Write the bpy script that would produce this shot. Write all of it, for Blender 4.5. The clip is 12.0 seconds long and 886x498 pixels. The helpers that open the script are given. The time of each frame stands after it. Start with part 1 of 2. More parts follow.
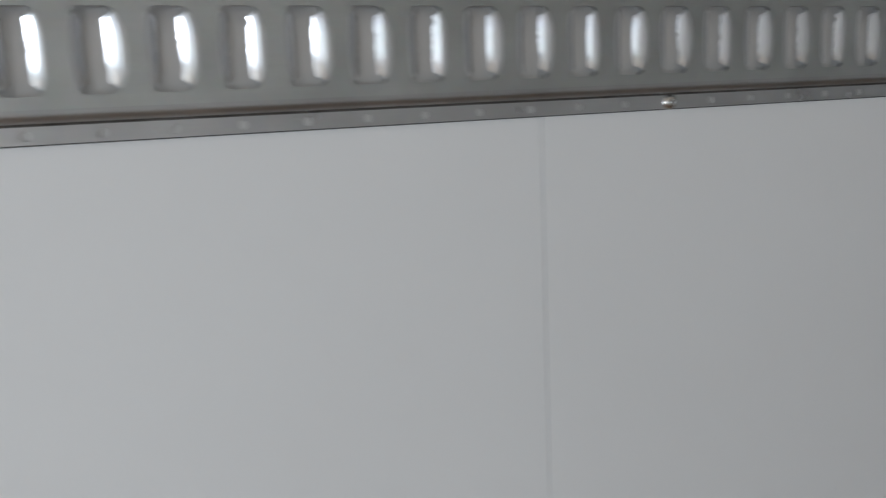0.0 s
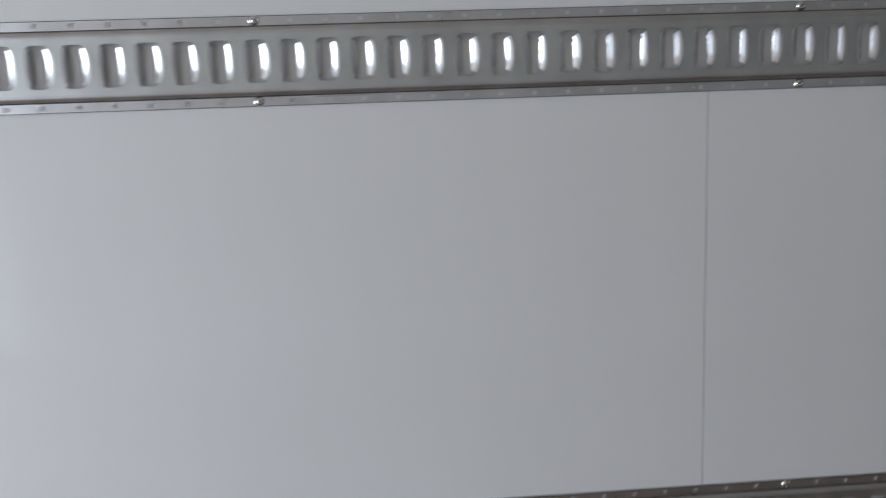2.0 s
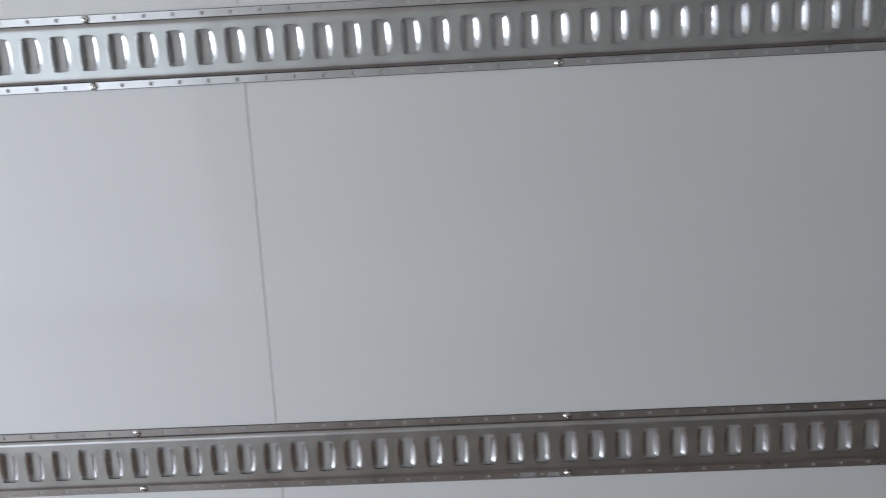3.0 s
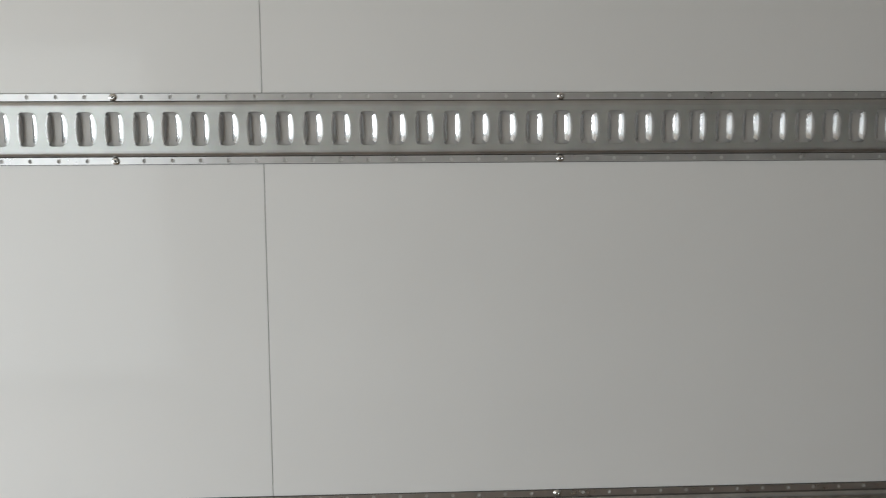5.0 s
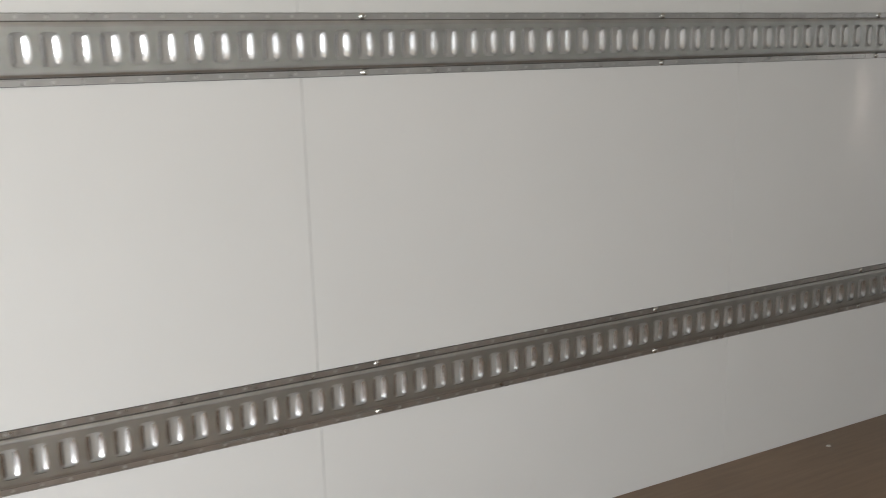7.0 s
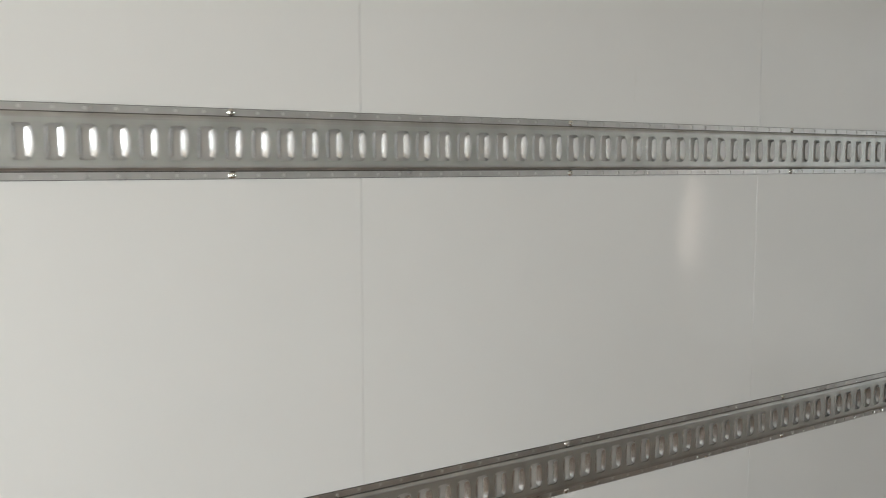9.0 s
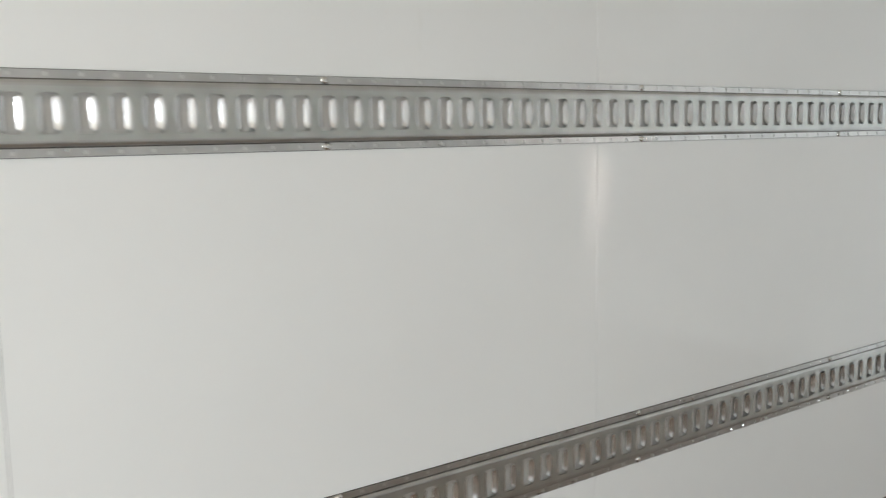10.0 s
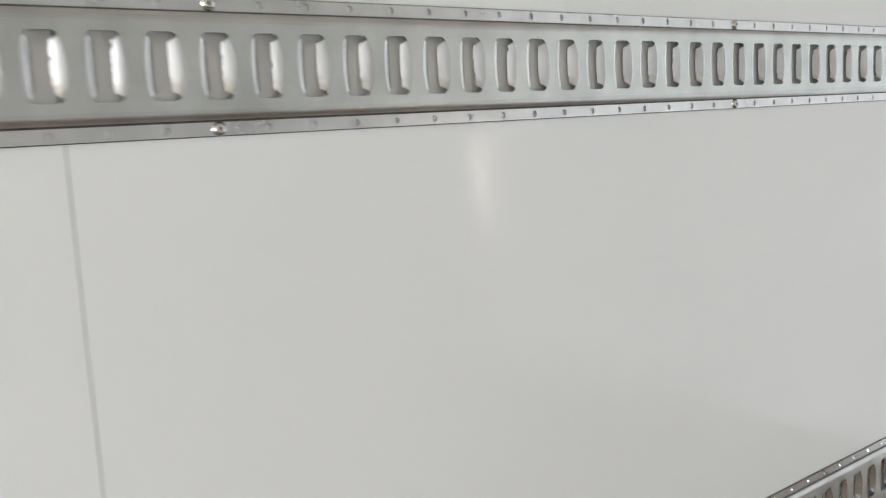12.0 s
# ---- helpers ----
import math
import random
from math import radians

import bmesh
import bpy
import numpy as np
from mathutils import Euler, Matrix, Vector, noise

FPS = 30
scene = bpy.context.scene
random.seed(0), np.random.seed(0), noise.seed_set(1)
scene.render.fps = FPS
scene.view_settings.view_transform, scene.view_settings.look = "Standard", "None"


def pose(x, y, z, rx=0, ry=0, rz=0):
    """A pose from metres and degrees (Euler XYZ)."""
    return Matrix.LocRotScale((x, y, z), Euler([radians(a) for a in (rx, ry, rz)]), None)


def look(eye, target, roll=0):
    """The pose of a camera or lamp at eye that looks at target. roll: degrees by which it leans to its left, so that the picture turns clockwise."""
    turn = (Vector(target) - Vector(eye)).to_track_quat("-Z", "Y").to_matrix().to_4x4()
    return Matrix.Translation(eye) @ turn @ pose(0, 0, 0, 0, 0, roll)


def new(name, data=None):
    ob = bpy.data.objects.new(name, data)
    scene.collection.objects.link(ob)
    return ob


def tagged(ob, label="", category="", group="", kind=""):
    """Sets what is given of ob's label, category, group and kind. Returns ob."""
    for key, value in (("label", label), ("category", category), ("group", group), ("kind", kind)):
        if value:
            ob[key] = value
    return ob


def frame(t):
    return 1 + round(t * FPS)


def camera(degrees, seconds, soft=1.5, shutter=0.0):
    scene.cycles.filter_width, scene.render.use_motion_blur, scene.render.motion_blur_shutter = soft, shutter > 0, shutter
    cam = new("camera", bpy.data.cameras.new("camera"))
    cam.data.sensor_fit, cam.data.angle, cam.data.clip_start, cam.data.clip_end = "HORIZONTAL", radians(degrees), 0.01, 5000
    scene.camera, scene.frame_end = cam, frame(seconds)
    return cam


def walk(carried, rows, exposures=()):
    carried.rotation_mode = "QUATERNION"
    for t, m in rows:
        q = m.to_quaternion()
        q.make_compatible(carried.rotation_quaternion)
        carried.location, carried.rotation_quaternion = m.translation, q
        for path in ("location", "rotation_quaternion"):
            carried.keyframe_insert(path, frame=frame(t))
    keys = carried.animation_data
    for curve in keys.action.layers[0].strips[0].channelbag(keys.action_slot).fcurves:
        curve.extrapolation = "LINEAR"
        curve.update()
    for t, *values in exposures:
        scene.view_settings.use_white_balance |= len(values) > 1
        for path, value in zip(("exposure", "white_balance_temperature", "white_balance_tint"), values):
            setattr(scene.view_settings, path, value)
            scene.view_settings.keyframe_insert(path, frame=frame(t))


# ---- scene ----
cam = camera(52.5, 12.0, soft=1.12, shutter=0.35)
PATH = [
    (0, (1.0621, -0.6943, 1.1783), (1.8895, 1.0933, 0.8320), -2.42),
    (0.2, (1.1467, -0.6992, 1.1758), (2.0301, 1.0582, 0.8138), -1.89),
    (0.3, (1.1988, -0.7176, 1.1900), (2.0736, 1.0421, 0.8180), -1.45),
    (0.5, (1.3179, -0.7879, 1.2125), (2.0599, 1.0260, 0.8139), 0.29),
    (0.6, (1.3642, -0.8370, 1.2049), (1.9963, 1.0189, 0.8098), 1.08),
    (0.8, (1.4286, -0.9259, 1.1615), (1.9036, 0.9833, 0.8018), 1.94),
    (1, (1.4158, -0.9838, 1.1202), (1.8919, 0.9438, 0.8799), 1.40),
    (1.2, (1.3461, -1.0208, 1.0946), (1.7680, 0.9282, 0.9412), 0.80),
    (1.3, (1.3037, -1.0515, 1.0852), (1.6872, 0.9068, 0.9524), 0.70),
    (1.5, (1.1928, -1.1050, 1.0838), (1.5118, 0.8640, 0.9375), 0.08),
    (1.7, (1.1069, -1.1806, 1.1133), (1.3564, 0.7889, 0.8713), -0.71),
    (2, (0.9737, -1.3458, 1.1549), (1.1208, 0.6212, 0.8242), -1.95),
    (2.2, (0.9467, -1.4602, 1.1476), (0.9752, 0.5056, 0.7802), -2.39),
    (2.5, (0.8574, -1.5539, 1.1476), (0.8218, 0.4083, 0.7624), -3.01),
    (2.7, (0.7839, -1.5878, 1.1460), (0.7330, 0.3745, 0.7627), -3.09),
    (3, (0.6459, -1.5898, 1.1580), (0.5851, 0.3705, 0.7659), -2.94),
    (3.2, (0.5728, -1.6040, 1.1615), (0.5346, 0.3594, 0.7826), -2.55),
    (4.8, (0.5141, -1.6574, 1.1877), (0.5727, 0.3281, 0.9545), -0.10),
    (5, (0.5114, -1.6693, 1.1830), (0.6091, 0.3153, 0.9551), -0.33),
    (5.2, (0.5112, -1.6863, 1.1845), (0.6554, 0.2877, 0.8975), -0.81),
    (5.5, (0.5278, -1.6958, 1.1708), (0.7332, 0.2550, 0.7807), -1.68),
    (5.8, (0.5328, -1.7231, 1.1586), (0.8737, 0.1963, 0.7119), -2.56),
    (6, (0.5365, -1.7373, 1.1625), (1.0015, 0.1537, 0.7064), -2.81),
    (6.2, (0.5536, -1.7552, 1.1731), (1.1435, 0.1008, 0.7180), -2.66),
    (6.4, (0.5950, -1.7640, 1.1810), (1.3066, 0.0514, 0.7358), -2.16),
    (6.5, (0.6270, -1.7672, 1.1830), (1.3938, 0.0270, 0.7434), -2.14),
    (6.8, (0.7418, -1.7736, 1.1777), (1.6285, -0.0308, 0.7580), -1.71),
    (7, (0.8665, -1.7917, 1.1794), (1.7728, -0.0569, 0.7681), -1.55),
    (7.2, (0.9623, -1.8055, 1.1852), (1.8857, -0.0749, 0.7946), -1.43),
    (7.5, (1.1059, -1.7817, 1.1806), (2.0711, -0.0653, 0.8306), -1.17),
    (7.6, (1.1509, -1.7603, 1.1762), (2.1371, -0.0525, 0.8434), -1.02),
    (7.7, (1.1942, -1.7357, 1.1727), (2.2086, -0.0400, 0.8636), -0.75),
    (9.3, (2.0386, -1.5395, 1.1767), (3.1195, 0.1334, 0.9940), -0.01),
    (9.5, (2.1604, -1.4734, 1.1619), (3.2464, 0.1958, 0.9771), 0.09),
    (9.6, (2.2268, -1.4447, 1.1627), (3.3279, 0.2140, 0.9718), -0.10),
    (9.8, (2.3500, -1.4252, 1.1771), (3.4904, 0.2025, 0.9531), -1.00),
    (10, (2.4829, -1.4123, 1.1752), (3.6438, 0.1968, 0.9236), -0.99),
    (10.3, (2.7041, -1.3874, 1.1786), (3.8822, 0.2025, 0.8883), -1.30),
    (10.5, (2.8326, -1.3706, 1.1835), (3.9700, 0.2490, 0.8946), -1.84),
    (10.8, (2.9863, -1.2584, 1.1706), (4.1088, 0.3712, 0.8804), -2.15),
    (11, (3.1012, -1.1746, 1.1564), (4.2111, 0.4678, 0.8902), -2.52),
    (11.2, (3.2052, -1.1098, 1.1673), (4.3753, 0.4954, 0.9346), -3.16),
    (11.4, (3.3229, -1.0015, 1.1669), (4.5504, 0.5615, 0.9430), -3.46),
    (11.5, (3.3897, -0.9691, 1.1684), (4.6192, 0.5902, 0.9303), -3.28),
    (11.7, (3.5241, -0.9036, 1.1552), (4.7545, 0.6524, 0.9002), -2.90),
    (12, (3.7099, -0.8042, 1.1544), (4.9102, 0.7711, 0.8754), -2.99),
]
EXPOSURES = [
    (0.0, -0.77, 5990, 9), (0.5, -0.7, 6170, 8), (1.0, -0.44, 6120, 9), (1.2, -0.63, 6110, 9), (1.5, -0.76, 6110, 9), (2.0, -1.08, 5880, 11.5), (2.5, -1.26, 5760, 10.5),
    (3.0, -1.3, 5910, 10.5), (3.2, -1.3, 5930, 10.5), (4.8, -1.27, 6530, 7.5), (5.5, -1.16, 6220, 9), (6.0, -0.98, 6210, 9.5), (6.5, -0.7, 6360, 8.5),
    (7.0, -0.33, 6570, 9.5), (7.7, -0.03, 6650, 9.5), (9.3, 0.34, 6420, 6.5), (9.5, 0.42, 6330, 6.5), (10.0, 0.68, 6350, 6.5), (10.5, 0.81, 6260, 7),
    (11.0, 0.83, 6290, 7), (11.5, 0.95, 6320, 7.5), (12.0, 0.96, 6300, 8),
]
walk(cam, [(t, look(eye, target, roll)) for t, eye, target, roll in PATH], EXPOSURES)

# ---- light ----
# The rear of the trailer stands open towards -x: daylight comes in there.
X_REAR, X_FRONT, Y_FAR, H_CEIL = -4.2, 6.6, -2.6, 1.93
SUN_ELEVATION, SUN_ROTATION = 50.0, 200.0
world = bpy.data.worlds.new("sky")
scene.world = world
world.use_nodes = True
sky = world.node_tree.nodes.new("ShaderNodeTexSky")
sky.sky_type, sky.sun_disc = "NISHITA", False
sky.sun_elevation, sky.sun_rotation = radians(SUN_ELEVATION), radians(SUN_ROTATION)
sky.air_density, sky.dust_density = 1.0, 2.0
world.node_tree.links.new(sky.outputs[0], world.node_tree.nodes["Background"].inputs[0])
world.node_tree.nodes["Background"].inputs[1].default_value = 0.12

sun_data = bpy.data.lights.new("sun", "SUN")
sun_data.energy, sun_data.angle, sun_data.color = 3.0, radians(0.5), (1.0, 0.96, 0.9)
sun = new("sun", sun_data)
_a, _e = radians(SUN_ROTATION), radians(SUN_ELEVATION)
sun.matrix_world = look((math.sin(_a) * math.cos(_e) * 30, math.cos(_a) * math.cos(_e) * 30, math.sin(_e) * 30), (0, 0, 0))

door_light_data = bpy.data.lights.new("sky_in_rear_opening", "AREA")
door_light_data.shape, door_light_data.size, door_light_data.size_y = "RECTANGLE", 1.9, 1.35
door_light_data.energy, door_light_data.color, door_light_data.spread = 125.0, (0.93, 0.97, 1.0), radians(98)
door_light = new("sky_in_rear_opening", door_light_data)
door_light.matrix_world = look((X_REAR + 0.36, Y_FAR / 2 - 0.25, 0.72), (X_REAR + 0.36 + 4.0, Y_FAR / 2 - 0.25 + 4.0 * math.tan(radians(3)), 0.26))

# Area lamp filling an unseen side doorway, assumed from bright reflections in the rails.
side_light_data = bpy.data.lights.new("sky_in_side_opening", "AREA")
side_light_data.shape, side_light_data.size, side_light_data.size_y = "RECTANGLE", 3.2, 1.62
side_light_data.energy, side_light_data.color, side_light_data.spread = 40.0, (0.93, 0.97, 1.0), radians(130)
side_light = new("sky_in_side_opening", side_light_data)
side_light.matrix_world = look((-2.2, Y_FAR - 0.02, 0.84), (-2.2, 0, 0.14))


# ---- materials ----
class Nodes:
    def __init__(self, name):
        self.mat = bpy.data.materials.new(name)
        self.mat.use_nodes = True
        self.tree = self.mat.node_tree
        self.bsdf = self.tree.nodes["Principled BSDF"]

    def add(self, kind):
        return self.tree.nodes.new(kind)

    def link(self, a, b):
        self.tree.links.new(a, b)

    def coords(self, scale=(1, 1, 1)):
        geo = self.add("ShaderNodeNewGeometry")
        mapping = self.add("ShaderNodeMapping")
        mapping.inputs["Scale"].default_value = scale
        self.link(geo.outputs["Position"], mapping.inputs["Vector"])
        return mapping.outputs["Vector"]

    def noise(self, size, detail=3.0, scale=(1, 1, 1), rough=0.5):
        tex = self.add("ShaderNodeTexNoise")
        tex.inputs["Scale"].default_value = 1.0 / size
        tex.inputs["Detail"].default_value = detail
        tex.inputs["Roughness"].default_value = rough
        self.link(self.coords(scale), tex.inputs["Vector"])
        return tex.outputs["Fac"]

    def ramp(self, fac, stops):
        node = self.add("ShaderNodeValToRGB")
        el = node.color_ramp.elements
        while len(el) < len(stops):
            el.new(0.5)
        for e, (pos, col) in zip(el, stops):
            e.position, e.color = pos, (*col, 1) if len(col) == 3 else col
        self.link(fac, node.inputs["Fac"])
        return node.outputs["Color"]

    def span(self, fac, low, high):
        node = self.add("ShaderNodeMapRange")
        node.inputs["To Min"].default_value, node.inputs["To Max"].default_value = low, high
        self.link(fac, node.inputs["Value"])
        return node.outputs["Result"]

    def mix(self, fac, a, b, blend="MIX"):
        node = self.add("ShaderNodeMix")
        node.data_type, node.blend_type = "RGBA", blend
        for sock, value in ((node.inputs[0], fac), (node.inputs[6], a), (node.inputs[7], b)):
            if isinstance(value, (int, float)):
                sock.default_value = value
            elif isinstance(value, tuple):
                sock.default_value = (*value, 1)
            else:
                self.link(value, sock)
        return node.outputs[2]

    def bump(self, height, distance, strength=1.0, after=None):
        node = self.add("ShaderNodeBump")
        node.inputs["Distance"].default_value, node.inputs["Strength"].default_value = distance, strength
        self.link(height, node.inputs["Height"])
        if after is not None:
            self.link(after, node.inputs["Normal"])
        return node.outputs["Normal"]

    def set(self, **values):
        for key, value in values.items():
            sock = self.bsdf.inputs[{"color": "Base Color", "rough": "Roughness", "metal": "Metallic", "normal": "Normal",
                                     "gloss": "Specular IOR Level"}[key]]
            if isinstance(value, (int, float)):
                sock.default_value = value
            elif isinstance(value, tuple):
                sock.default_value = (*value, 1)
            else:
                self.link(value, sock)
        return self.mat


def white_panel_material():
    n = Nodes("white_gloss_panel")
    cloud = n.noise(0.6, 3)
    grain = n.noise(0.012, 2)
    color = n.ramp(cloud, [(0.25, (0.83, 0.835, 0.83)), (0.75, (0.87, 0.875, 0.87))])
    scuff = n.ramp(n.noise(0.09, 5, (1, 1, 0.3), 0.7), [(0.68, (1, 1, 1)), (0.8, (0.95, 0.945, 0.93))])
    color = n.mix(1.0, color, scuff, "MULTIPLY")
    normal = n.bump(n.noise(0.35, 1), 0.0007, 0.5)
    normal = n.bump(grain, 0.00006, 0.5, normal)
    return n.set(color=color, rough=n.span(n.noise(0.25, 3), 0.08, 0.11), gloss=0.31, normal=normal)


def steel_material(name, base, low, high, wave=0.0, patch=0.02, metal=1.0, grime=0.29):
    n = Nodes(name)
    cloud = n.noise(0.07, 3)
    blotch = n.noise(0.024, 4, (1, 1, 1), 0.62)
    spangle = n.add("ShaderNodeTexVoronoi")
    spangle.inputs["Scale"].default_value = 140
    n.link(n.coords(), spangle.inputs["Vector"])
    tint = n.ramp(cloud, [(0.34, tuple(c * 0.84 for c in base)), (0.66, tuple(min(1.0, c * 1.05) for c in base))])
    tint = n.mix(n.span(blotch, 0.0, 0.25), tint, tuple(c * f for c, f in zip(base, (0.80, 0.82, 0.82))))
    tint = n.mix(0.04, tint, spangle.outputs["Color"], "SOFT_LIGHT")
    dull = n.ramp(n.noise(0.02, 4, (0.6, 1, 0.8), 0.65), [(0.58, (0, 0, 0)), (0.78, (1, 1, 1))])
    rough = n.add("ShaderNodeMath")
    rough.operation = "ADD"
    n.link(n.span(n.mix(0.5, blotch, cloud), low, high), rough.inputs[0])
    n.link(n.span(dull, 0, patch), rough.inputs[1])
    # drawn-out rolling streaks along the rail
    streak = n.noise(0.0035, 3, (0.025, 1, 1), 0.6)
    tint = n.mix(n.span(streak, 0.0, grime), tint, tuple(c * (0.7 if grime < 0.3 else 0.25) for c in base))
    n.set(color=tint, metal=metal, rough=rough.outputs[0])
    if wave:
        n.set(normal=n.bump(n.noise(0.03, 1, (0.6, 1, 0.8)), wave, 0.5))
    return n.mat


def floor_material():
    n = Nodes("brown_coated_plywood")
    fibre = n.noise(0.02, 5, (0.08, 1, 1), 0.65)
    cloud = n.noise(0.5, 4)
    color = n.ramp(fibre, [(0.3, (0.178, 0.117, 0.073)), (0.7, (0.25, 0.168, 0.108))])
    color = n.mix(0.35, color, n.ramp(cloud, [(0.35, (0.14, 0.092, 0.058)), (0.7, (0.285, 0.192, 0.124))]))
    normal = n.bump(fibre, 0.0003, 0.5)
    return n.set(color=color, rough=n.span(cloud, 0.36, 0.5), normal=normal)


def plain_material(name, color, rough, size=0.05, metal=0.0, swing=0.12):
    n = Nodes(name)
    fac = n.noise(size, 4)
    col = n.ramp(fac, [(0.3, tuple(c * (1 - swing) for c in color)), (0.7, tuple(min(1, c * (1 + swing)) for c in color))])
    return n.set(color=col, rough=n.span(fac, rough * 0.85, min(1, rough * 1.15)), metal=metal, normal=n.bump(fac, size * 0.01, 0.3))


WHITE = white_panel_material()
CEILING = plain_material("cream_ceiling", (0.86, 0.79, 0.69), 0.5, 0.3, 0.0, 0.04)
GALVANISED = steel_material("galvanised_steel", (0.645, 0.665, 0.65), 0.31, 0.41, 0.0, 0.05, 0.96)
SHOULDER_STEEL = steel_material("grimy_galvanised_bend", (0.68, 0.685, 0.685), 0.31, 0.41, 0.0, 0.05, 0.97, 0.4)
FLANGE_STEEL = steel_material("galvanised_edge_strip", (0.70, 0.70, 0.70), 0.24, 0.33, 0.0, 0.05, 0.95)
LIP_STEEL = steel_material("galvanised_pressed_lip", (0.745, 0.75, 0.76), 0.17, 0.24, 0.00005, 0.08, 0.95)
SCREW_STEEL = steel_material("zinc_plated_steel", (0.76, 0.755, 0.74), 0.12, 0.18)
# Near-black sheared edge: the thin shadow lines there are put into the colour.
SHADED_EDGE = plain_material("shaded_sheared_steel_edge", (0.09, 0.09, 0.09), 0.5, 0.004, 0.5)
SHEARED = steel_material("bright_sheared_lip_edge", (0.66, 0.665, 0.67), 0.25, 0.34, 0.0, 0.05, 0.9)
# Warm tint carries the colour of the daylight mirrored in this strip.
CORNER_METAL = steel_material("warm_tinted_aluminium", (0.98, 0.79, 0.69), 0.06, 0.1)
FLOOR = floor_material()
BACKING = plain_material("dark_panel_backing", (0.07, 0.07, 0.074), 0.8)
ASPHALT = plain_material("asphalt", (0.12, 0.12, 0.115), 0.85, 0.4)
CREASE = plain_material("dark_crease_strip", (0.10, 0.095, 0.09), 0.55, 0.012, 0.3, 0.35)
BORE = plain_material("punched_steel_bore", (0.68, 0.68, 0.67), 0.3, 0.004, 0.8)
RECESS = plain_material("dark_drive_recess", (0.05, 0.05, 0.05), 0.6, 0.005)


# ---- mesh helpers ----
def mesh_from(name, verts, faces, material, smooth=False):
    me = bpy.data.meshes.new(name)
    me.from_pydata(verts, [], faces)
    me.materials.append(material)
    if smooth:
        for p in me.polygons:
            p.use_smooth = True
    me.update()
    return me


def part(name, mesh, parent, label="", at=(0, 0, 0)):
    ob = new(name, mesh)
    ob.parent = parent
    ob.location = at
    if label:
        tagged(ob, label)
    return ob


def slab(name, lo, hi, material, bevel=0.0):
    """A box between two corners with eased edges."""
    bm = bmesh.new()
    bmesh.ops.create_cube(bm, size=1)
    for v in bm.verts:
        v.co = [lo[i] + (v.co[i] + 0.5) * (hi[i] - lo[i]) for i in range(3)]
    if bevel:
        bmesh.ops.bevel(bm, geom=bm.edges[:], offset=bevel, segments=2, affect="EDGES", profile=0.5)
    me = bpy.data.meshes.new(name)
    bm.to_mesh(me)
    bm.free()
    me.materials.append(material)
    return me


# ---- structure ----
SKIN = 0.006
floor = tagged(new("floor", slab("floor", (X_REAR, Y_FAR, -0.03), (X_FRONT, SKIN + 0.002, 0.0), FLOOR)),
               "dark brown coated plywood trailer floor", "floor", kind="structure")
ceiling = tagged(new("ceiling", slab("ceiling", (X_REAR, Y_FAR - 0.05, H_CEIL), (X_FRONT + 0.05, 0.05, H_CEIL + 0.05), CEILING)),
                 "plain cream trailer ceiling", "ceiling", kind="structure")
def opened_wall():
    """The far side wall with an assumed, unseen wide doorway near the rear."""
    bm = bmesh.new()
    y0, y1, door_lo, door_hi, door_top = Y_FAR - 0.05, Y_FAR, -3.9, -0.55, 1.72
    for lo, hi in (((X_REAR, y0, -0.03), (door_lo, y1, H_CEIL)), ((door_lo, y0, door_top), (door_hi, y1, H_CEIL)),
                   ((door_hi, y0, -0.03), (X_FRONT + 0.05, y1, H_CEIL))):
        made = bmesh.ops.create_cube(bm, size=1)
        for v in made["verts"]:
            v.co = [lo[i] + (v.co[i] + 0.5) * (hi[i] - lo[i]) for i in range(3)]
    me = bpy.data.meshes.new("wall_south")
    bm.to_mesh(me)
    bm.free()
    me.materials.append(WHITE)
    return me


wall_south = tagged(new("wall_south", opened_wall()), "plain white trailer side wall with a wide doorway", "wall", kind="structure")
wall_east = tagged(new("wall_east", slab("wall_east", (X_FRONT, Y_FAR, -0.03), (X_FRONT + 0.05, 0.05, H_CEIL), WHITE)),
                   "plain white front wall of the trailer", "wall", kind="structure")
wall_north = tagged(new("wall_north", slab("wall_north", (X_REAR, SKIN, -0.03), (X_FRONT, 0.05, H_CEIL), BACKING)),
                    "white panelled trailer wall carrying two steel rails", "wall", kind="structure")
ground = tagged(new("ground", slab("ground", (-1500, -1500, -0.6), (1500, 1500, -0.5), ASPHALT)),
                "grey asphalt yard around the trailer", "ground", kind="structure")


def corner_strip():
    """Bright, slightly bowed metal strip across the far corner."""
    n, width = 10, 0.046
    pts, x, y = [], 0.0, 0.0
    for k in range(n + 1):
        a = radians(19 + 10 * k / n)
        pts.append((x, y))
        x, y = x - math.sin(a) * width / n, y - math.cos(a) * width / n
    dx, dy = -0.002 - pts[0][0], 0.003 - pts[-1][1]
    pts = [(px + dx, py + dy) for px, py in pts]
    verts, faces = [], []
    for z in (0.03, H_CEIL - 0.002):
        lean = 0.03 * (H_CEIL - z)        # its foot stands off the corner, which lowers the mirrored streak
        verts += [(X_FRONT + px - lean, Y_FAR + py, z) for px, py in pts] + [(X_FRONT - 0.001, Y_FAR + 0.001, z)]
    m = len(pts) + 1
    for i in range(m):
        faces.append((i, (i + 1) % m, m + (i + 1) % m, m + i))
    me = mesh_from("corner_strip", verts, faces, CORNER_METAL, False)
    for p in me.polygons[:n]:
        p.use_smooth = True
    return me


tagged(new("trim", corner_strip()), "bright metal corner strip", "trim", kind="structure")

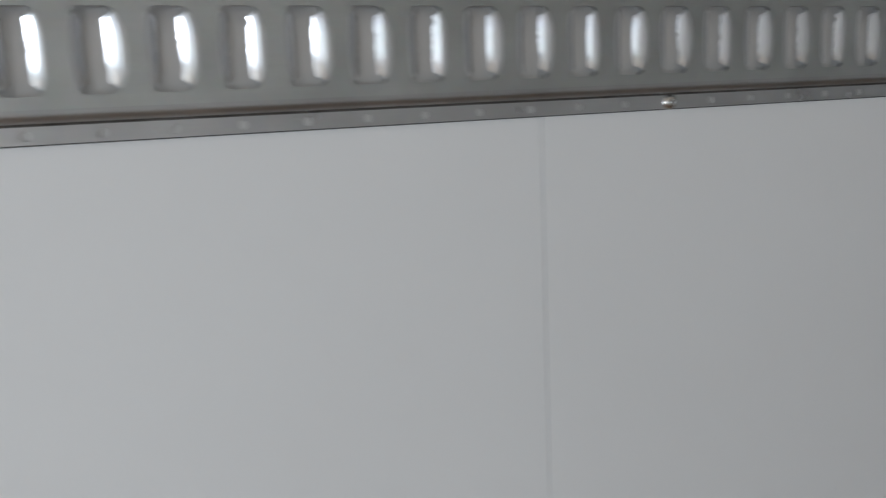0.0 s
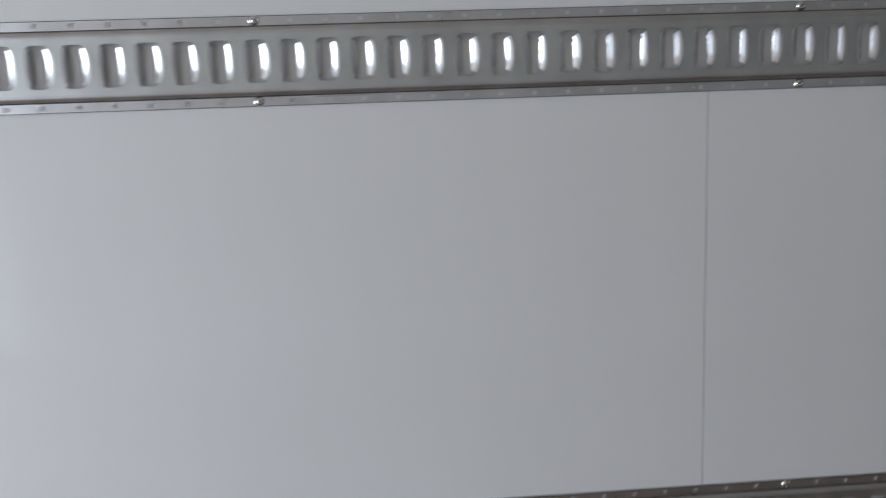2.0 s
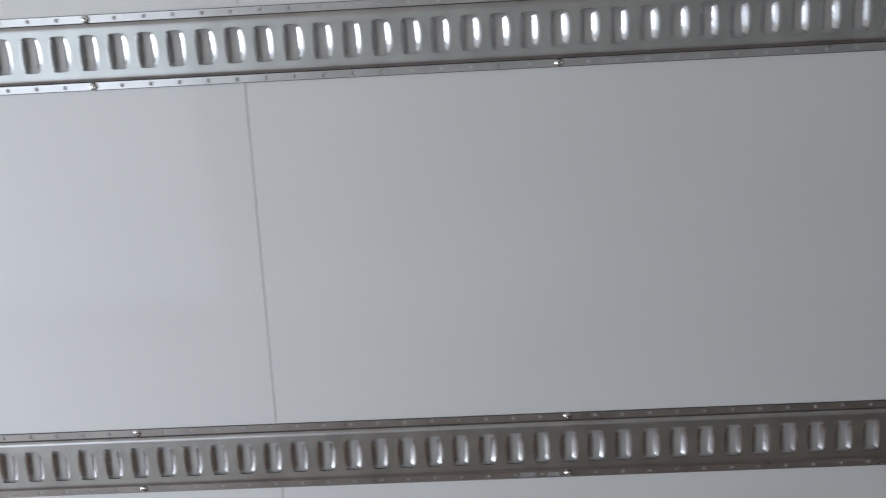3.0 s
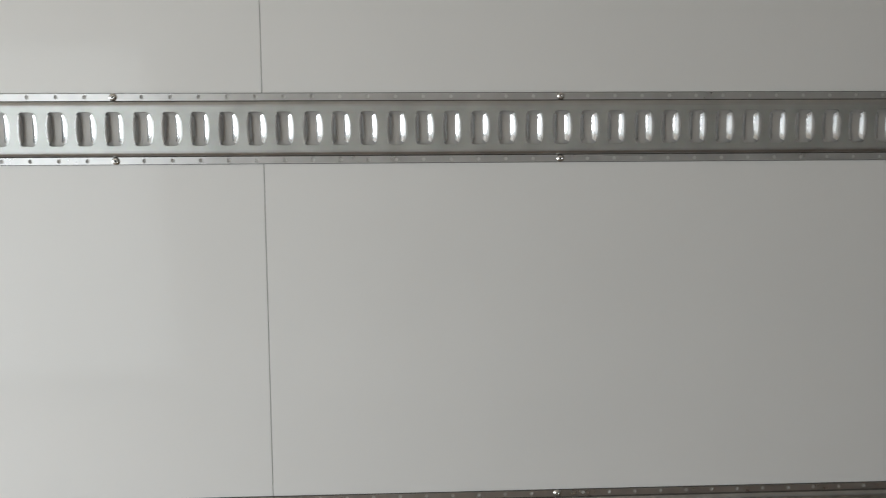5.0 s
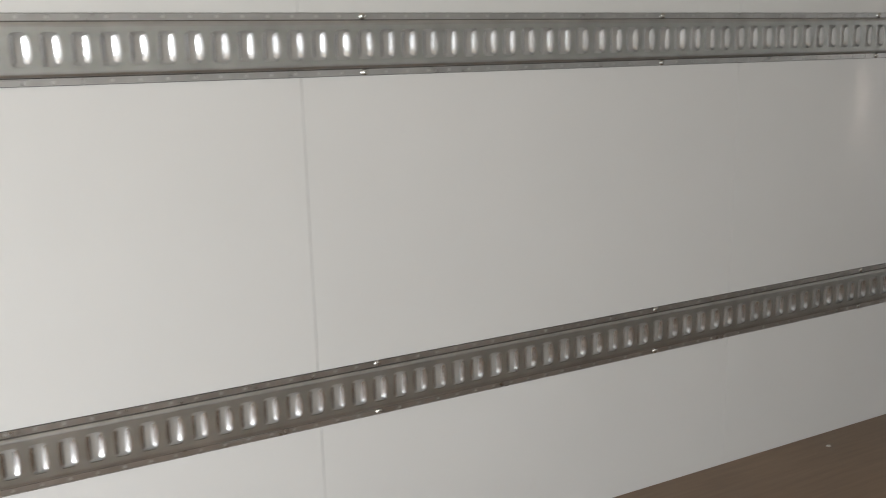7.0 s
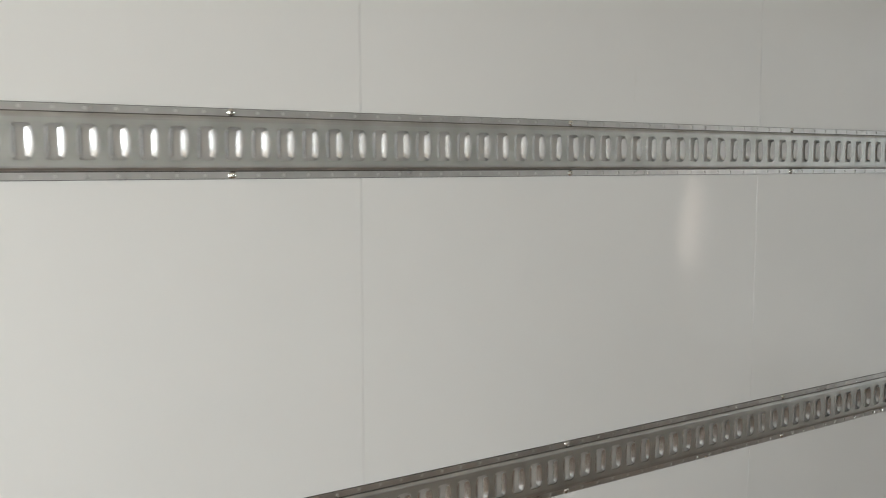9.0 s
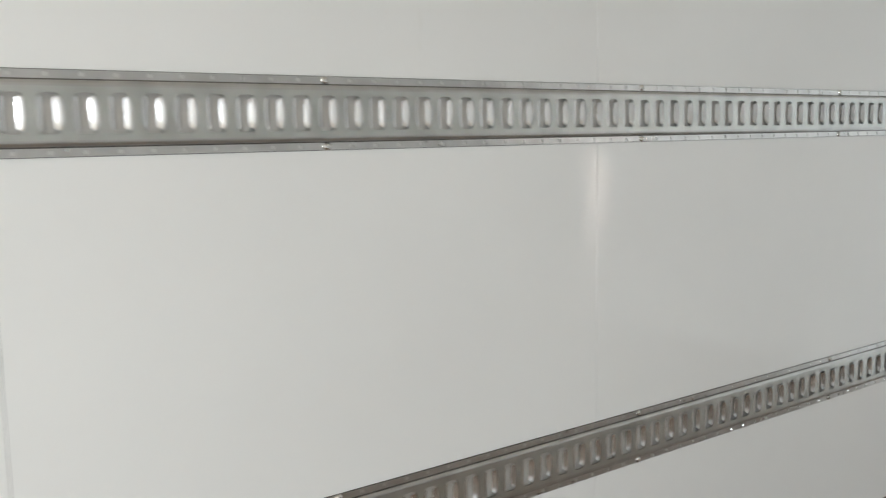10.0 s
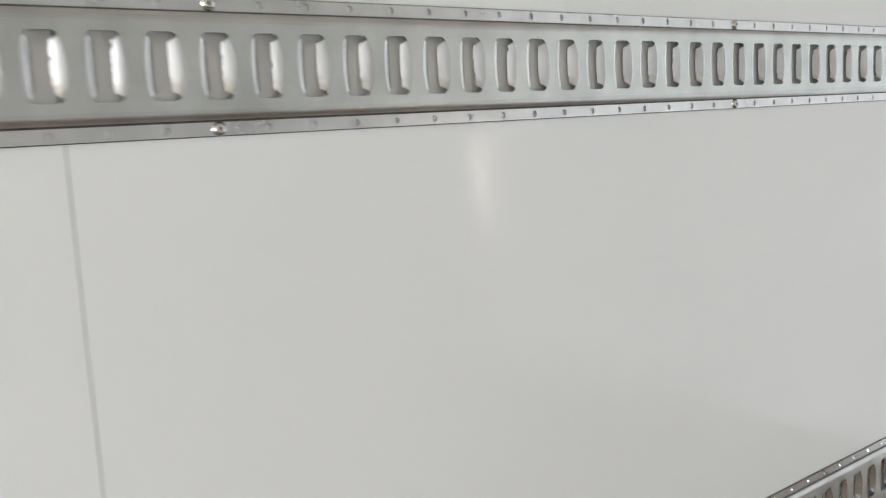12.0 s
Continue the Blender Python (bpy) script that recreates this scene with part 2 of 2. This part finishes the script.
# ---- logistic rails ----
PITCH = 0.0508
FACE_Y, FACE_Z = -0.0098, 0.0400        # front of the raised web and its half height
BEND_Z, EDGE_Z, SHEET = 0.0508, 0.0635, 0.0026
HOLE_Z, HOLE_R = 0.0574, 0.0035
SLOT_H, SLOT_W, SLOT_IN = 0.0305, 0.0116, 0.0076
FIRST, LAST = -30, 126
LIP_END, LIP_TIP = 0.0266, 0.0222       # half length of a lip at its root and at its cut-back tip
_end = [SLOT_H, 0.0303, 0.0298, 0.0290, 0.0280, LIP_END, 0.0259, 0.0248, 0.0236]
_middle = [LIP_TIP * (1 - k / 11) for k in range(23)]
ROWS_Z = [-z for z in _end] + [-z for z in _middle] + _end[::-1]
LIP_ROWS = [z for z in ROWS_Z if abs(z) <= LIP_END]


# Three punches repeat along the rail; on both sides the web rolls in over a broad soft belly, narrower at every third slot.
BULGE = {-1: (0.0046, 0.0054, 0.0051), 1: (0.0068, 0.0094, 0.0090)}
SQUARE = (3.2, 2.8, 2.8)
RAGGED = (0.0007, 0.0004, 0.0009)


def slot_outer(z, kind, side):
    k = abs(z) / SLOT_H
    x = SLOT_W + BULGE[side][kind] * (1 - k ** SQUARE[kind])
    q = max(0.0, (abs(z) - SLOT_H + 0.0028) / 0.0028)    # rounded corners of the punch
    return x - 0.0028 * (1 - math.sqrt(max(0.0, 1 - q * q)))


def roll(s, bend, curl):
    """How far the lip has turned in: a smooth bend over the given share of its width, then a wing that curls on towards its tip."""
    q = min(1.0, s / bend)
    return (1 - curl) * q * q * (3 - 2 * q) + curl * s


def slot_mesh(kind, seed):
    """The two rolled lips of one slot, cut back at their ends, and its sheared edges."""
    rng = random.Random(17 * seed + kind)
    ragged = RAGGED[kind] * rng.uniform(0.3, 1.4)
    verts, faces, sheared = [], [], []
    steps = 11
    for side in (-1, 1):
        base = len(verts)
        top = (40 if side < 0 else (43, 42, 42)[kind]) + rng.uniform(-3, 3)
        bend, curl = (0.7, 0.1) if side < 0 else (0.45, 0.5)
        bite, wander = rng.uniform(-LIP_TIP, LIP_TIP), rng.uniform(-0.0004, 0.0004)
        for z in LIP_ROWS:
            xo = slot_outer(z, kind, side)
            w = xo - SLOT_IN
            share_end = 1.0 - max(0.0, (abs(z) - LIP_TIP) / (LIP_END - LIP_TIP)) * 0.96
            if abs(z) <= LIP_TIP:        # small tears and one nick in the cut edge
                tear = rng.uniform(-0.3, 1.0) * ragged + ragged * 1.3 * math.exp(-((z - bite) / 0.0022) ** 2) + wander * z / LIP_TIP
                share_end = 1.0 - tear / w
            depth, before = 0.0, 0.0
            for k in range(steps):
                share = share_end * k / (steps - 1)
                for n in range(6 if k else 0):
                    mid = before + (share - before) * (n + 0.5) / 6
                    depth += w * (share - before) / 6 * math.tan(radians(top * roll(mid, bend, curl)))
                verts.append((side * (xo - w * share), FACE_Y + depth, z))
                before = share
        top = radians(top)
        for j in range(len(LIP_ROWS) - 1):
            for k in range(steps - 1):
                q = (base + j * steps + k, base + j * steps + k + 1, base + (j + 1) * steps + k + 1, base + (j + 1) * steps + k)
                faces.append(q if side < 0 else q[::-1])
        # raw sheared edge of the lip
        first, cut = len(faces), len(verts)
        for j in range(len(LIP_ROWS)):
            tail = verts[base + j * steps + steps - 1]
            verts += [tail, (tail[0] + side * SHEET * math.sin(top) * 0.9, tail[1] + SHEET * math.cos(top) * 0.9, tail[2])]
        for j in range(len(LIP_ROWS) - 1):
            q = (cut + 2 * j, cut + 2 * j + 1, cut + 2 * j + 3, cut + 2 * j + 2)
            faces.append(q if side < 0 else q[::-1])
        # the left edge, turned from the daylight, takes the shaded copy
        sheared.append((first, len(faces), 2 if side < 0 else 1))
        first = len(faces)
        # sheared corners beyond the ends of the lip
        for end in (-1, 1):
            zs = [end * z for z in _end if z >= LIP_END]
            cut = len(verts)
            for z in zs:
                verts += [(side * slot_outer(z, kind, side), FACE_Y, z), (side * slot_outer(z, kind, side), FACE_Y + SHEET, z)]
            for j in range(len(zs) - 1):
                q = (cut + 2 * j, cut + 2 * j + 1, cut + 2 * j + 3, cut + 2 * j + 2)
                faces.append(q if side * end > 0 else q[::-1])
        sheared.append((first, len(faces), 2))
    for s in (-1, 1):
        x = slot_outer(SLOT_H, kind, 1)
        b = len(verts)
        sheared.append((len(faces), len(faces) + 1, 2))
        verts += [(-x, FACE_Y, s * SLOT_H), (x, FACE_Y, s * SLOT_H), (x, FACE_Y + SHEET, s * SLOT_H), (-x, FACE_Y + SHEET, s * SLOT_H)]
        faces.append((b, b + 1, b + 2, b + 3))
    me = mesh_from("slot", verts, faces, LIP_STEEL, True)
    me.materials.append(SHEARED)
    me.materials.append(SHADED_EDGE)
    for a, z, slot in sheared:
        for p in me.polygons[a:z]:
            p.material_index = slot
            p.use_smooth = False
    return me


def web_mesh():
    """The raised, slotted middle of a rail with its bent shoulders."""
    verts, faces = [], []
    x0, x1 = (FIRST - 0.5) * PITCH, (LAST + 0.5) * PITCH
    for i in range(FIRST, LAST + 1):
        c, kind = i * PITCH, i % 3
        for side in (-1, 1):
            b = len(verts)
            for z in ROWS_Z:
                verts += [(c + side * PITCH / 2, FACE_Y, z), (c + side * slot_outer(z, kind, side), FACE_Y, z)]
            for j in range(len(ROWS_Z) - 1):
                q = (b + 2 * j, b + 2 * j + 1, b + 2 * j + 3, b + 2 * j + 2)
                faces.append(q if side < 0 else q[::-1])
        for s in (-1, 1):
            b = len(verts)
            x = slot_outer(SLOT_H, kind, 1)
            for xx in (-PITCH / 2, -x, x, PITCH / 2):
                verts += [(c + xx, FACE_Y, s * SLOT_H), (c + xx, FACE_Y, s * FACE_Z * 0.985)]
            for j in range(3):
                q = (b + 2 * j, b + 2 * j + 2, b + 2 * j + 3, b + 2 * j + 1)
                faces.append(q if s > 0 else q[::-1])
    # shoulders: a broad outer roll that drops into a tight crease, coloured dark at the flange
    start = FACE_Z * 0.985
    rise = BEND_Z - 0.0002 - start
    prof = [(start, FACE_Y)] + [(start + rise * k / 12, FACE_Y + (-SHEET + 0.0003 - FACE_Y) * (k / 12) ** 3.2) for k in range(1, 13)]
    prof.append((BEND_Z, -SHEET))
    steps, bends = 60, len(faces)
    for s in (-1, 1):
        b = len(verts)
        for k in range(steps + 1):
            x = x0 + (x1 - x0) * k / steps
            verts += [(x, y, s * z) for z, y in prof]
        n = len(prof)
        for k in range(steps):
            for j in range(n - 1):
                q = (b + k * n + j, b + (k + 1) * n + j, b + (k + 1) * n + j + 1, b + k * n + j + 1)
                faces.append(q if s > 0 else q[::-1])
    me = mesh_from("web", verts, faces, GALVANISED, True)
    me.materials.append(SHOULDER_STEEL)
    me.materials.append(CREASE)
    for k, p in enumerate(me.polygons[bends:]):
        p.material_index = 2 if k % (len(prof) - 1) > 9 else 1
    return me


def flange_mesh():
    """A flat punched edge strip with thickness, round holes once a pitch."""
    verts, faces, rims, bores = [], [], [], []
    seg = 16
    lo, hi = BEND_Z, EDGE_Z
    for i in range(FIRST, LAST + 1):
        c = i * PITCH
        b = len(verts)
        ring = [(c + HOLE_R * math.cos(2 * math.pi * k / seg), HOLE_Z + HOLE_R * math.sin(2 * math.pi * k / seg)) for k in range(seg)]
        lip = [(c + (x - c) * 1.07, HOLE_Z + (z - HOLE_Z) * 1.07) for x, z in ring]
        verts += [(x, -SHEET, z) for x, z in lip] + [(x, -SHEET + 0.0007, z) for x, z in ring] + [(x, 0.0, z) for x, z in ring]
        rims += range(len(faces), len(faces) + seg)
        bores += range(len(faces) + seg, len(faces) + 2 * seg)
        for r in (0, seg):
            faces += [(b + r + k, b + r + (k + 1) % seg, b + r + seg + (k + 1) % seg, b + r + seg + k) for k in range(seg)]
        # square around the hole, then the plain stretches on either side
        h = 0.005
        box = []
        for x, z in ring:
            dx, dz = x - c, z - HOLE_Z
            m = max(abs(dx) / h, (dz / (hi - HOLE_Z)) if dz > 0 else (-dz / (HOLE_Z - lo)))
            box.append((c + dx / m, HOLE_Z + dz / m))
        d = len(verts)
        verts += [(x, -SHEET, z) for x, z in box]
        faces += [(b + k, d + k, d + (k + 1) % seg, b + (k + 1) % seg) for k in range(seg)]
        corner = [(sx * h, lo if sz < 0 else hi) for sx in (-1, 1) for sz in (-1, 1)]
        for k in range(seg):
            p, q = box[k], box[(k + 1) % seg]
            for sx, z in corner:
                if (abs(p[0] - c - sx) < 1e-6) != (abs(q[0] - c - sx) < 1e-6) and (abs(p[1] - z) < 1e-6 or abs(q[1] - z) < 1e-6) \
                        and (p[0] - c) * sx > 0 and (q[0] - c) * sx > 0:
                    e = len(verts)
                    verts.append((c + sx, -SHEET, z))
                    faces.append((d + k, e, d + (k + 1) % seg))
        for s in (-1, 1):
            e = len(verts)
            verts += [(c + s * h, -SHEET, lo), (c + s * PITCH / 2, -SHEET, lo), (c + s * PITCH / 2, -SHEET, hi), (c + s * h, -SHEET, hi)]
            faces.append((e, e + 1, e + 2, e + 3))
    b = len(verts)
    x0, x1 = (FIRST - 0.5) * PITCH, (LAST + 0.5) * PITCH
    # widened dark chamfer: draws the shadow line along the flange's outer edge
    verts += [(x0, -SHEET, hi), (x1, -SHEET, hi), (x1, -SHEET + 0.0010, hi + 0.0009), (x0, -SHEET + 0.0010, hi + 0.0009), (x1, 0, hi + 0.0009), (x0, 0, hi + 0.0009)]
    faces += [(b, b + 1, b + 2, b + 3), (b + 3, b + 2, b + 4, b + 5)]
    me = mesh_from("flange", verts, faces, FLANGE_STEEL)
    me.materials.append(SHADED_EDGE)
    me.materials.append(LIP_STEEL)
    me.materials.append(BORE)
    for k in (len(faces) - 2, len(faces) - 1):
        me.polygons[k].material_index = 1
    for k in bores:
        me.polygons[k].material_index = 3
    for k in rims:
        me.polygons[k].material_index = 2
    return me


def screw_mesh():
    """A low domed head with a collar and a drive recess."""
    prof = [(0.0072, 0.0), (0.0073, 0.0006), (0.0069, 0.0011), (0.0064, 0.0016), (0.0055, 0.0028), (0.0042, 0.0036), (0.0028, 0.0040),
            (0.0021, 0.0039), (0.0018, 0.0026), (0.0006, 0.0022)]
    seg = 24
    verts, faces = [], []
    for r, h in prof:
        for k in range(seg):
            a = 2 * math.pi * k / seg
            star = 1 + (0.18 * math.cos(6 * a) if r < 0.0022 else 0)
            verts.append((r * star * math.cos(a), -SHEET - h, r * star * math.sin(a)))
    for j in range(len(prof) - 1):
        for k in range(seg):
            faces.append((j * seg + k, j * seg + (k + 1) % seg, (j + 1) * seg + (k + 1) % seg, (j + 1) * seg + k))
    faces.append(tuple((len(prof) - 1) * seg + k for k in range(seg)))
    me = mesh_from("screw", verts, faces, SCREW_STEEL, True)
    me.materials.append(RECESS)
    for p in me.polygons[-seg - 1:]:
        p.material_index = 1
    return me


WEB, FLANGE, SCREW = web_mesh(), flange_mesh(), screw_mesh()
FLANGE_LOW = FLANGE.copy()
FLANGE_LOW.transform(Matrix.Diagonal((1, 1, -1, 1)))
SLOTS = [[slot_mesh(kind, k) for k in range(4)] for kind in range(3)]


def logistic_rail(z, label, seed):
    rng = random.Random(seed)
    rail = tagged(new("logistic_rail"), label, "cargo rail", "steel rails along the wall")
    rail.location = (0, -0.0006, z)
    part("web", WEB, rail)
    part("flange", FLANGE, rail)
    part("flange", FLANGE_LOW, rail)
    for i in range(FIRST, LAST + 1):
        part("slot", SLOTS[i % 3][rng.randrange(4)], rail, "", (i * PITCH, 0, 0))
    for i in range(-16, LAST, 16):
        for s in (-1, 1):
            ob = part("screw", SCREW, rail, "bright zinc-plated domed screw head", (i * PITCH + rng.uniform(-0.0004, 0.0004), 0, s * HOLE_Z))
            ob.rotation_euler = (0, rng.uniform(0, 1), 0)
    return rail


Z_HIGH, Z_LOW = 1.2163, 0.4547
logistic_rail(Z_HIGH, "galvanised steel slotted cargo rail screwed along the white wall", 3)
logistic_rail(Z_LOW, "galvanised slotted cargo rail low on the wall above brown floor", 5)

# ---- rear end and wall panels ----
SEAM, PANEL = 0.2655, 1.2200
k0 = math.floor((X_REAR - SEAM) / PANEL)
x = SEAM + k0 * PANEL
while x < X_FRONT:
    last = x > 3.5                       # the foremost panel runs on to the front wall
    lo, hi = max(x + 0.0006, X_REAR), X_FRONT if last else min(x + PANEL - 0.0006, X_FRONT)
    if hi - lo > 0.05:
        part("panel", slab("panel", (lo, 0.0, 0.001), (hi, SKIN, H_CEIL - 0.001), WHITE, 0.0002), wall_north)
    if last:
        break
    x += PANEL

# ---- floor screws ----
FLOOR_SCREW = SCREW.copy()
FLOOR_SCREW.transform(Matrix.Rotation(radians(-90), 4, "X"))
FLOOR_SCREW.transform(Matrix.Translation((0, 0, -SHEET - 0.0005)))
for k in range(-4, 8):
    ob = part("floor_screw", FLOOR_SCREW, floor, "bright screw head sunk in the floor", (2.272 + 0.7965 * k, -0.072, 0.0))
    ob.scale = (0.95, 0.95, 1.0)

# ---- tape scraps left on the rails ----
TAPE = plain_material("clear_tape_residue", (0.34, 0.34, 0.33), 0.4, 0.01)


def tape_scrap(x0, x1, z0, z1, label, y=-0.0006 - SHEET):
    """A thin ragged-edged scrap of tape pressed on a rail flange."""
    rng = random.Random(int(x0 * 1000))
    n = 14
    top = [(x0 + (x1 - x0) * k / n, z1 - rng.uniform(0, 0.12) * (z1 - z0)) for k in range(n + 1)]
    low = [(x0 + (x1 - x0) * k / n, z0 + rng.uniform(0, 0.12) * (z1 - z0)) for k in range(n + 1)]
    verts, faces = [], []
    for (xa, za), (xb, zb) in zip(top, low):
        verts += [(xa, y - 0.0002, za), (xb, y - 0.0002, zb), (xa, y, za), (xb, y, zb)]
    for k in range(n):
        a, b = 4 * k, 4 * k + 4
        faces += [(a, a + 1, b + 1, b), (a, b, b + 2, a + 2), (a + 1, a + 3, b + 3, b + 1)]
    faces += [(0, 2, 3, 1), (4 * n, 4 * n + 1, 4 * n + 3, 4 * n + 2)]
    return tagged(new("tape_scrap", mesh_from("tape_scrap", verts, faces, TAPE)), label, "tape", "tape scraps on the rails")


LOW_EDGE = Z_LOW - EDGE_Z
tape_scrap(14.15 * PITCH, 14.8 * PITCH, LOW_EDGE + 0.0012, LOW_EDGE + 0.0118, "torn scrap of clear tape on the steel rail edge")
tape_scrap(15.2 * PITCH, 15.65 * PITCH, LOW_EDGE + 0.0012, LOW_EDGE + 0.0112, "torn scrap of clear tape on the steel rail edge")
tape_scrap(24.9 * PITCH, 27.3 * PITCH, LOW_EDGE + 0.0098, LOW_EDGE + 0.0112, "thin line of old tape glue along the rail edge")
tape_scrap(24.86 * PITCH, 24.9 * PITCH, LOW_EDGE + 0.0035, LOW_EDGE + 0.0112, "thin upright line of old tape glue on rail")
tape_scrap(29.6 * PITCH, 31.9 * PITCH, LOW_EDGE + 0.0104, LOW_EDGE + 0.0114, "thin line of old tape glue along the rail edge")
tape_scrap(17.6 * PITCH, 19.2 * PITCH, Z_HIGH - EDGE_Z + 0.0106, Z_HIGH - EDGE_Z + 0.0118, "thin line of old tape glue along the rail edge")
